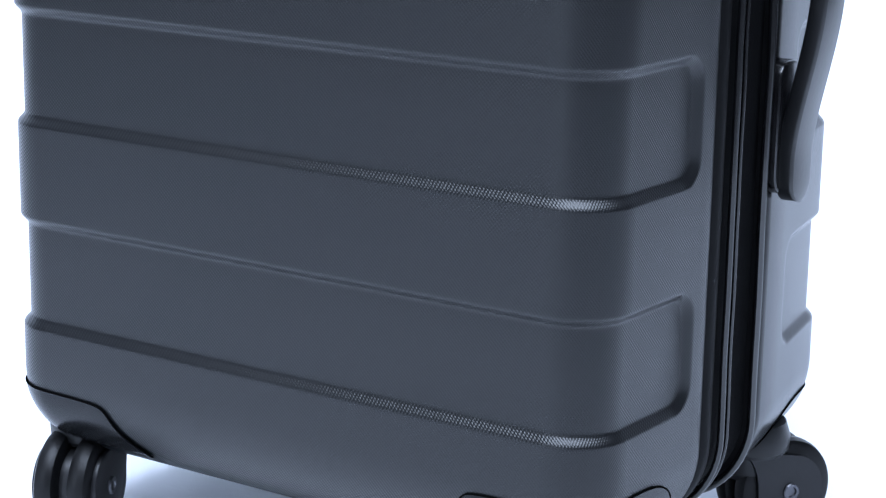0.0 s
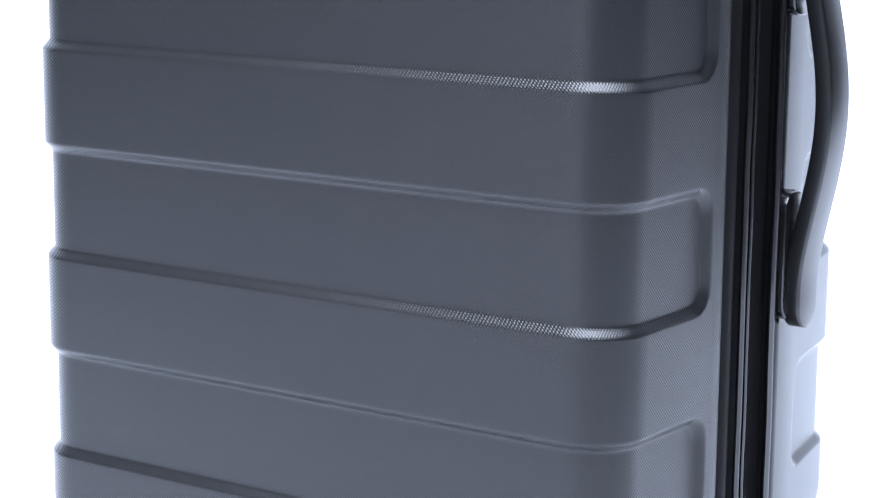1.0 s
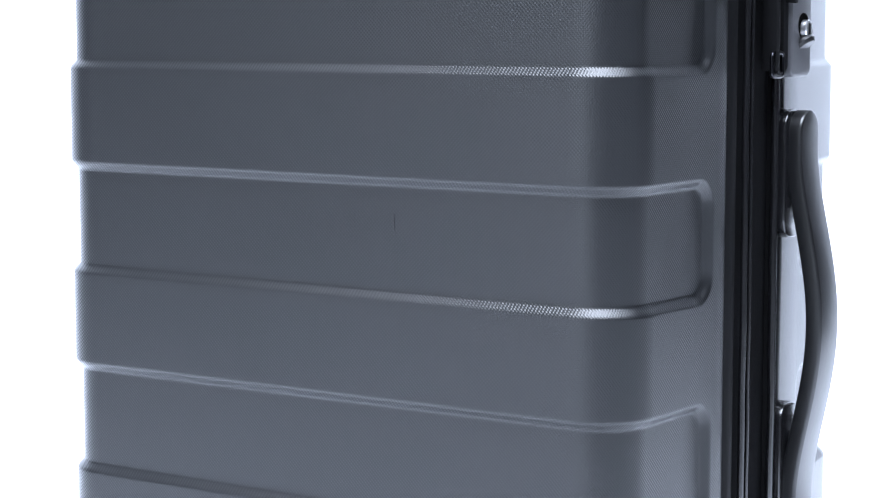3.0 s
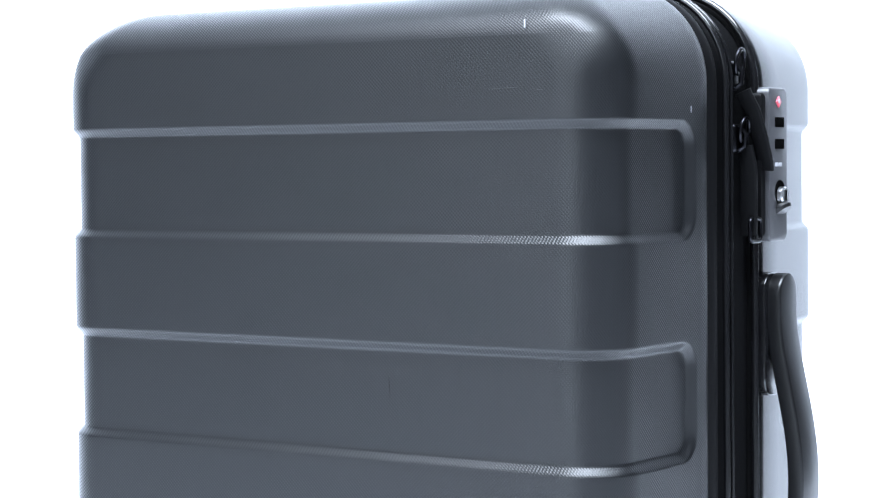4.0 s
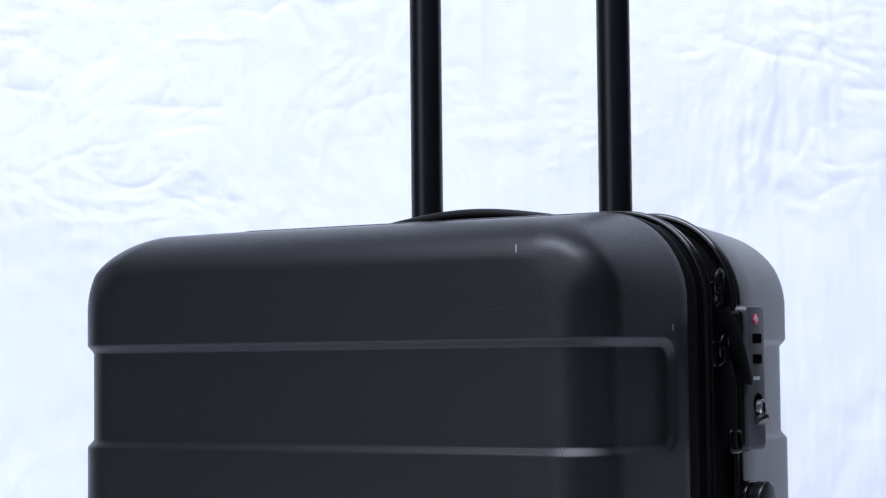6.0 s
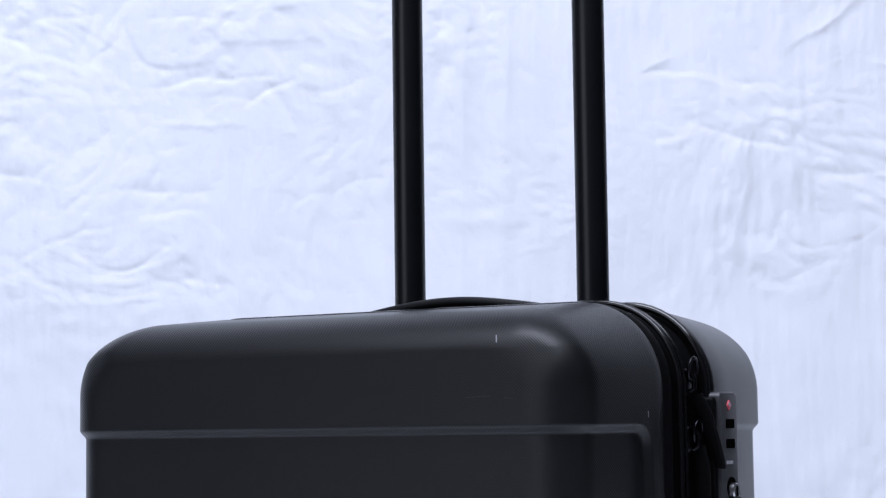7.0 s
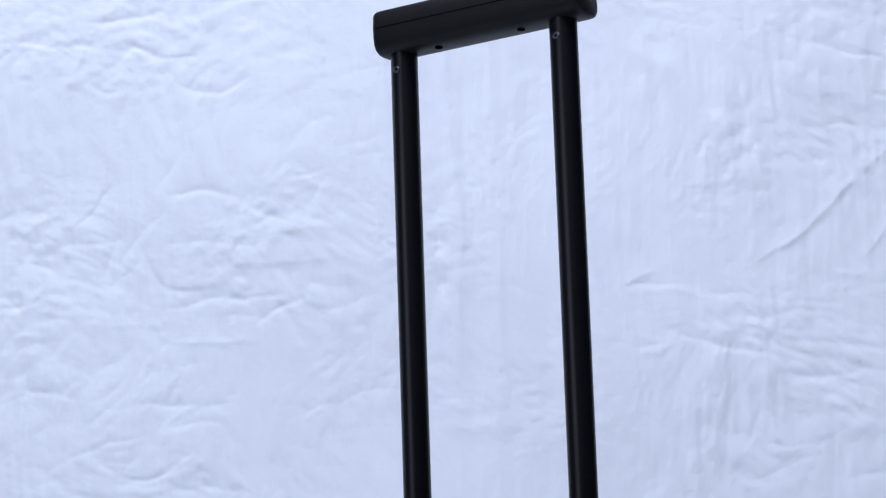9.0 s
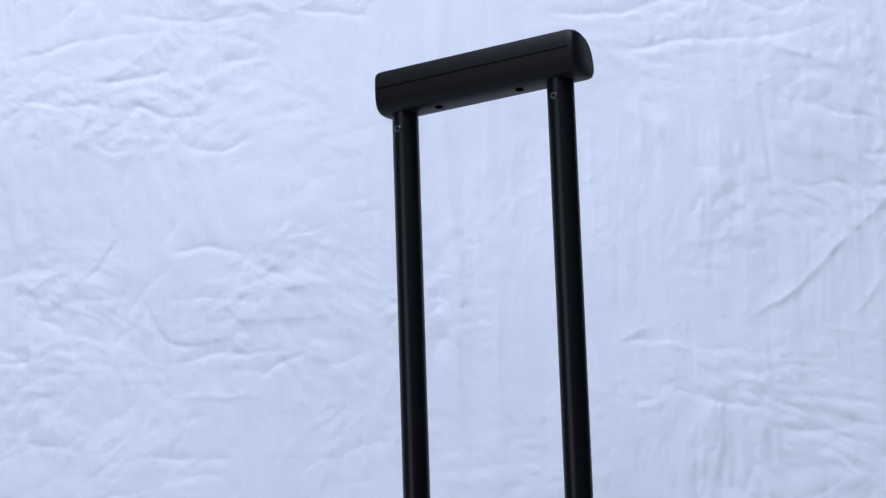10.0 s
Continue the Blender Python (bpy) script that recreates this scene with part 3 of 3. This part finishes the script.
def build_corner_guards():
    """The moulded corners over the wheels, each with the dark seam along its edge."""
    for side in (-1, 1):
        for front, start, corner, end in ((True, 0.020, 0.046, 0.154), (False, 0.040, 0.086, 0.150)):
            high, drop = (0.0735 if side < 0 else 0.0765, 0.028) if front else (0.0672, 0.018)

            def rim(t):
                if t < 0.25:
                    a = 1 - t / 0.25
                    return corner - (corner - start) * math.sin(a * math.pi / 2), high - drop * (1 - math.cos(a * math.pi / 2))
                if t < 0.72:
                    a = (t - 0.25) / 0.47
                    return corner + (end - corner) * a, high - 0.002 * a
                a = 0.9 * (t - 0.72) / 0.28
                return end + (0.001 if front else 0.014) * math.sin(a * math.pi / 2) + (0.000 if front else 0.004) * a, high - 0.002 - 0.030 * (1 - math.cos(a * math.pi / 2))

            def at(u, z, proud):
                x, y, z = shell_point(u, z, front, proud, 0.043 if front else RB)
                return (CX + side * x, y, z)

            edge = [rim(k / 63) for k in range(64)]
            for _ in range(30):                       # round its bends
                edge = [edge[0]] + [tuple(0.25 * a + 0.5 * b + 0.25 * c for a, b, c in zip(*three)) for three in zip(edge, edge[1:], edge[2:])] + [edge[-1]]
            rows = []
            low = 0.0475 if front else 0.0445
            for k in range(9):
                f = k / 8
                rows.append([at(u, z + (min(low, z) - z) * f, 0.0005) for u, z in edge])
            mid = Vector(rows[-1][32])
            inner = Vector((CX + side * 0.130, 0.045 if front else DEPTH - 0.050, low))
            for f, drop in ((0.06, 0.0016), (0.14, 0.0024), (0.9, 0.0024)):
                rows.append([tuple(Vector(p).lerp(inner, f) - Vector((0, 0, drop))) for p in rows[8]])
            guard = grid_mesh("corner_guard", rows, REAR_SHELL, case, "smooth charcoal moulded wheel corner", angle=50)
            line = [at(u, z, 0.0004) for u, z in edge]
            part("guard_seam", sweep(line, circle(0.00045, 6), up=Vector((0.1, 1, 0.2))), BLACK, guard, "dark moulding seam", 80)


build_corner_guards()


def build_wheel(x, y, turn):
    """A spinner: swivel cap, fork and two wheels."""
    wheel = new("spinner_wheel")
    wheel.parent = case
    wheel.matrix_local = pose(x, y, 0, 0, 0, turn)
    wheel["label"] = "black twin spinner wheel"
    r = 0.0275
    zc = FLOOR + r
    off = -0.016                                      # the axle trails the swivel
    part("swivel_cap", lathe([(0.014, 0.0385), (0.0195, 0.0395), (0.0212, 0.0420), (0.0216, 0.0485), (0.019, 0.0565)], 44), CAP, wheel, "black swivel cap", 30)
    part("swivel_neck", lathe([(0.013, 0.026), (0.016, 0.030), (0.017, 0.039)], 36), CAP, wheel, "black swivel neck", 30)
    # the fork: a cheek outside each wheel, drawn up to the cap, and a web between them
    def outline(disc, neck, top):
        pts = []
        for k in range(30):
            q = radians(95 + 262 * k / 29)
            pts.append((off + disc * math.cos(q), zc + disc * math.sin(q)))
        x0, z0 = pts[-1]
        for k in range(1, 7):                          # a hollow curve from the disc up to the neck
            f = k / 6
            pts.append((x0 + (neck - x0) * f * f, z0 + (top - z0) * f ** 0.8))
        return pts + [(-0.006, top), (-0.0105, zc + disc + 0.0012)]

    for y, thick in ((-0.0178, 0.0028), (0.0150, 0.0028)):
        bm = plate(outline(0.0198, 0.0155, 0.0475), thick, 0.0009)
        bm.transform(Matrix.Translation((0, y + thick, 0)) @ Matrix.Rotation(radians(90), 4, "X"))
        part("fork_cheek", bm, FORK, wheel, "dark plastic fork cheek", 40)
    bm = plate(outline(0.0185, 0.0125, 0.0470), 0.0076, 0.0010)
    bm.transform(Matrix.Translation((0, 0.0038, 0)) @ Matrix.Rotation(radians(90), 4, "X"))
    part("fork_web", bm, CAP, wheel, "dark plastic web between the wheels", 40)
    for side in (-1, 1):
        turned = Matrix.Translation((off, side * 0.0034, zc)) @ Matrix.Rotation(radians(-90 * side), 4, "X")
        tyre = [(0.010, 0.0), (0.0238, 0.0), (0.0262, 0.0012), (0.0274, 0.0036), (0.0274, 0.0070), (0.0266, 0.0100), (0.0244, 0.0114), (0.010, 0.0116)]
        part("tyre", lathe(tyre, 52, turned), TYRE, wheel, "black rubber tyre", 35)
        part("axle_bolt", lathe([(0.0048, 0.011), (0.0048, 0.0151), (0.0042, 0.0157), (0.0028, 0.0157), (0.0024, 0.0147), (0.0004, 0.0147)], 24, turned), BOLT, wheel, "metal axle bolt", 30)
    return wheel


build_wheel(CX - 0.1445, 0.0325, 108)
build_wheel(CX + 0.138, 0.032, 20)
build_wheel(CX - 0.138, 0.224, 75)
build_wheel(0.1355, 0.2185, -122)


# telescopic pull handle
TUBE_X, TUBE_Y = (-0.0790, 0.0580), 0.219
GRIP_Z = 0.930


def build_pull_handle():
    handle = new("pull_handle")
    handle.parent = case
    handle["label"] = "black telescopic pull handle, drawn out"
    def level(x):                      # the grip sits a little askew on its tubes
        return GRIP_Z + 0.0006 + 0.019 * (x - 0.5 * sum(TUBE_X))

    for x in TUBE_X:
        part("handle_tube", lathe([(0.0102, 0.50), (0.0102, GRIP_Z - 0.012)], 32, Matrix.Translation((x, TUBE_Y, 0))), TUBE, handle, "black anodised tube", 30)
        part("tube_collar", lathe([(0.0150, Z1 - 0.006), (0.0150, Z1 + 0.002), (0.0138, Z1 + 0.0032), (0.0104, Z1 + 0.0032)], 32, Matrix.Translation((x, TUBE_Y, 0))), RUBBER, handle, "black plastic collar", 30)
        front = Matrix.Translation((x - 0.0005, TUBE_Y - 0.0101, level(x) - 0.0290)) @ Matrix.Rotation(radians(90), 4, "X")
        part("screw", lathe([(0.0027, -0.002), (0.0027, 0.0004), (0.0023, 0.0008), (0.0013, 0.0008), (0.0011, -0.0006)], 18, front), BOLT, handle, "small sunk metal screw", 30)
    # the grip: flat in front, arched behind, a seam along it
    rows = []
    x0, x1 = TUBE_X[0] - 0.0178, TUBE_X[1] + 0.0205
    prof = [(-0.0150, 0.0172), (-0.0165, 0.0150), (-0.0170, 0.0060), (-0.0168, -0.0020), (-0.0158, -0.0085), (-0.0135, -0.0130), (-0.0095, -0.0155),
            (-0.0040, -0.0165), (0.0040, -0.0165), (0.0105, -0.0160), (0.0150, -0.0145), (0.0172, -0.0115), (0.0175, -0.0070), (0.0165, -0.0010),
            (0.0140, 0.0060), (0.0100, 0.0115), (0.0045, 0.0155), (-0.0030, 0.0178), (-0.0100, 0.0182)]
    for x, k in ((x0, 0.86), (x0 + 0.0012, 0.94), (x0 + 0.0035, 0.985), (x0 + 0.007, 1.0), (0.5 * (x0 + x1), 1.0), (x1 - 0.007, 1.0), (x1 - 0.0035, 0.985), (x1 - 0.0012, 0.94), (x1, 0.86)):
        rows.append([(x, TUBE_Y + y * k, level(x) + z * k) for y, z in prof])
    grip = grid_mesh("grip", rows, GRIP, handle, "black moulded handle grip", closed=True, caps=(True, True), angle=50)
    part("grip_seam", sweep([(x, TUBE_Y - 0.0170, level(x) + 0.0040) for x in (x0 + 0.004, 0.5 * (x0 + x1), x1 - 0.004)], circle(0.00032, 6)), BLACK, grip)
    for x in (TUBE_X[0] + 0.0330, TUBE_X[1] - 0.0330):
        part("screw_hole", lathe([(0.0030, level(x) - 0.0172), (0.0030, level(x) - 0.0150)], 16, Matrix.Translation((x, TUBE_Y - 0.003, 0))), BLACK, grip)


build_pull_handle()


def build_top_handle():
    """The low sprung carrying handle on the top."""
    path = []
    for k in range(33):
        t = k / 32
        x = CX - 0.110 + 0.220 * t
        z = Z1 - 0.0035 + 0.0122 * math.sin(math.pi * t) ** 1.7
        path.append((x, 0.172, z))
    part("top_handle", sweep(path, rounded(0.024, 0.006, 0.0028, 4)), GRIP, case, "low black rubber carrying handle")


build_top_handle()


def build_side_handle():
    handle = new("side_handle")
    handle.parent = case
    handle["label"] = "black sprung side carrying handle"
    yc = 0.1670
    path = []
    for k in range(61):
        t = 0.5 - 0.5 * math.cos(math.pi * k / 60)
        z = 0.1880 + (0.4055 - 0.1880) * t
        b = math.sin(math.pi * min(1.0, max(0.0, (t - 0.10) / 0.80))) ** 1.6
        path.append((0.1740 + 0.0125 * b, yc, z))
    # flat bar with round ends
    bm = bmesh.new()
    rings = []
    n = len(path)
    for i, p in enumerate(path):
        a, b = Vector(path[max(0, i - 1)]), Vector(path[min(n - 1, i + 1)])
        t = (b - a).normalized()
        o = Vector((t.z, 0, -t.x))
        s = (p[2] - path[0][2])
        e = min(s, path[-1][2] - p[2])
        wide = 0.0112 * math.sqrt(max(0.012, 1 - max(0.0, 1 - e / 0.0112) ** 2))
        rings.append([bm.verts.new(Vector(p) + o * u + Vector((0, v, 0))) for v, u in rounded(2 * wide, 0.0088, min(0.0016, wide * 0.8), 4)])
    m = len(rings[0])
    for r, q in zip(rings, rings[1:]):
        for j in range(m):
            bm.faces.new((r[j], r[(j + 1) % m], q[(j + 1) % m], q[j]))
    bm.faces.new(rings[0][::-1])
    bm.faces.new(rings[-1])
    part("handle_bar", bm, BAR, handle, "dark grey plastic bar", 50)
    for z0, z1 in ((0.192, 0.256), (0.341, 0.406)):
        bm = plate([(v, u + (z0 + z1) / 2) for v, u in rounded(0.024, z1 - z0, 0.010, 6)], 0.0065, 0.0010)
        bm.transform(Matrix(((0, 0, 1, 0.1650), (1, 0, 0, yc - 0.003), (0, 1, 0, 0), (0, 0, 0, 1))))
        part("handle_mount", bm, PIPING, handle, "black plastic mount")


build_side_handle()


def on_side(y, z, x):
    """Puts a plate made in x and y onto the side of the case."""
    return Matrix(((0, 0, 1, x), (1, 0, 0, y), (0, 1, 0, z), (0, 0, 0, 1)))


def build_lock():
    lock = new("combination_lock")
    lock.parent = case
    lock["label"] = "dark grey combination lock with a keyhole"
    yc, zc, xf = 0.1590, 0.4625, 0.1760
    bm = plate(rounded(0.0225, 0.0800, 0.0035, 5), xf - 0.1655, 0.0012)
    bm.transform(on_side(yc, zc, 0.1655))
    part("lock_plate", bm, GREYPLASTIC, lock, "dark grey plastic plate")
    bm = plate(rounded(0.0050, 0.0740, 0.0020, 4), 0.0085, 0.0010)
    bm.transform(on_side(yc - 0.0142, zc, 0.1655))
    part("release_button", bm, RUBBER, lock, "black release button")
    for z in (0.4845, 0.4732):
        bm = plate(rounded(0.0110, 0.0052, 0.0006, 2), 0.0006, 0.0002)
        bm.transform(on_side(yc + 0.0015, z, xf - 0.0001))
        slot = part("dial_window", bm, BLACK, lock, "dark dial window")
        part("dial", lathe([(0.0022, -0.0030), (0.0024, -0.0024), (0.0024, 0.0024), (0.0022, 0.0030)], 20, Matrix.Translation((xf - 0.0021, yc + 0.0015, z)) @ Matrix.Rotation(radians(90), 4, "X")), RUBBER, slot)
    bm = plate(circle(0.0029, 4), 0.0009, 0.0003)
    bm.transform(on_side(yc, 0.4950, xf - 0.0001))
    part("red_mark", bm, RED, lock, "red diamond mark")
    bm = plate(circle(0.0012, 10), 0.0012, 0.0003)
    bm.transform(on_side(yc - 0.0002, 0.4954, xf - 0.0001))
    part("mark_centre", bm, WHITE, lock)
    # small print that cannot be read
    for k, (dy, w) in enumerate(((-0.0030, 0.0016), (-0.0008, 0.0010), (0.0012, 0.0014), (0.0034, 0.0016))):
        bm = plate(rounded(w, 0.0021, 0.0003, 2), 0.0004, 0.0001)
        bm.transform(on_side(yc + dy, 0.4625, xf - 0.0001))
        part("print_bar", bm, WHITE, lock, "pale printed mark")
    bm = plate(circle(0.0062, 24), 0.0005, 0.0002)
    bm.transform(on_side(yc + 0.0020, 0.4482, xf - 0.0001))
    part("key_well", bm, BLACK, lock, "round black key well")
    part("key_barrel", lathe([(0.0046, 0.0), (0.0046, 0.0028), (0.0040, 0.0034), (0.0010, 0.0034)], 24, on_side(yc + 0.0020, 0.4464, xf)), STEEL, lock, "steel key barrel", 30)
    part("key_slot", box((0.0008, 0.0012, 0.0056), (xf + 0.0034, yc + 0.0020, 0.4464)), BLACK, lock)
    part("key_guard", lathe([(0.0052, 0.0), (0.0060, 0.0018), (0.0052, 0.0036), (0.0044, 0.0036)], 24, on_side(yc + 0.0026, 0.4408, xf - 0.0005) @ pose(0, 0, 0, 55, 0, 0)), CAP, lock, "dark metal key guard", 30)


build_lock()


def ring_path(centre, ry, rz, n=20, lean=0.0):
    return [(centre[0] + lean * math.sin(2 * math.pi * k / n), centre[1] + ry * math.cos(2 * math.pi * k / n), centre[2] + rz * math.sin(2 * math.pi * k / n)) for k in range(n)]


def build_zip_pull(name, y, z, x, strap, ring_at):
    """A zip slider with its loop, a rubber strap and the strap's end."""
    pull = new(name)
    pull.parent = case
    pull["label"] = "black metal zip slider with a rubber pull strap"
    part("slider", box((0.0060, 0.0100, 0.0150), (x, y, z), 0.0020, 3), GUNMETAL, pull, "dark metal slider")
    part("slider_bridge", sweep([(x + 0.003, y, z - 0.006), (x + 0.0062, y, z - 0.004), (x + 0.0066, y, z + 0.002), (x + 0.003, y, z + 0.006)], circle(0.0014, 8), up=Vector((0, 1, 0))), GUNMETAL, pull)
    part("loop", sweep(ring_path(ring_at, 0.0050, 0.0065, lean=0.001), circle(0.0010, 8), closed=True, up=Vector((1, 0, 0))), GUNMETAL, pull, "dark wire loop", 80)
    part("strap", sweep(strap, rounded(0.0026, 0.0090, 0.0010, 3), up=Vector((1, 0, 0))), RUBBER, pull, "black rubber strap", 50)


build_zip_pull("zip_pull", 0.1290, 0.5080, 0.1630, [(0.1690, 0.1310, 0.5000), (0.1730, 0.1340, 0.4900), (0.1750, 0.1390, 0.4760), (0.1755, 0.1440, 0.4640), (0.1750, 0.1460, 0.4600)], (0.1680, 0.1300, 0.5150))
build_zip_pull("zip_pull", 0.1290, 0.4760, 0.1650, [(0.1700, 0.1310, 0.4720), (0.1715, 0.1325, 0.4620), (0.1715, 0.1330, 0.4480), (0.1712, 0.1335, 0.4340), (0.1710, 0.1335, 0.4260)], (0.1700, 0.1310, 0.4800))
part("strap_buckle", sweep([(0.1735, 0.1362 + a, 0.4290 + b) for a, b in rounded(0.0125, 0.0115, 0.0022, 4)], circle(0.0011, 8), closed=True, up=Vector((1, 0, 0))), GUNMETAL, case, "dark metal strap buckle", 80)

# a small chip in the finish, a few fine scratches and a dark hairline on the front
for x, z, w, h, turn, lean, sunk, mat, label in (
        (0.1180, 0.5300, 0.0006, 0.0042, 8, 13, 0.0, WHITE, "small pale chip in the finish"),
        (0.1060, 0.5000, 0.0150, 0.00016, 2, 0, 0.0, GREYPLASTIC, "fine pale scratch"),
        (0.1250, 0.4990, 0.0050, 0.00016, -6, 0, 0.0, GREYPLASTIC, "fine pale scratch"),
        (0.0360, 0.3540, 0.00018, 0.0100, 3, 0, 0.0036, CAP, "thin dark hairline scratch")):
    f0 = outline_at(z)[1]
    bm = plate(rounded(w, h, min(w, h) * 0.4, 2), 0.0003, 0.0001)
    bm.transform(Matrix.Translation((x, f0 + sunk, z)) @ Matrix.Rotation(radians(90 - lean), 4, "X") @ Matrix.Rotation(radians(turn), 4, "Z"))
    part("scuff", bm, mat, case, label)
bm = plate(rounded(0.0008, 0.0034, 0.0003, 2), 0.0004, 0.0001)
bm.transform(on_side(0.0780, 0.4900, 0.1658))
part("scuff", bm, WHITE, case, "small pale chip in the finish")
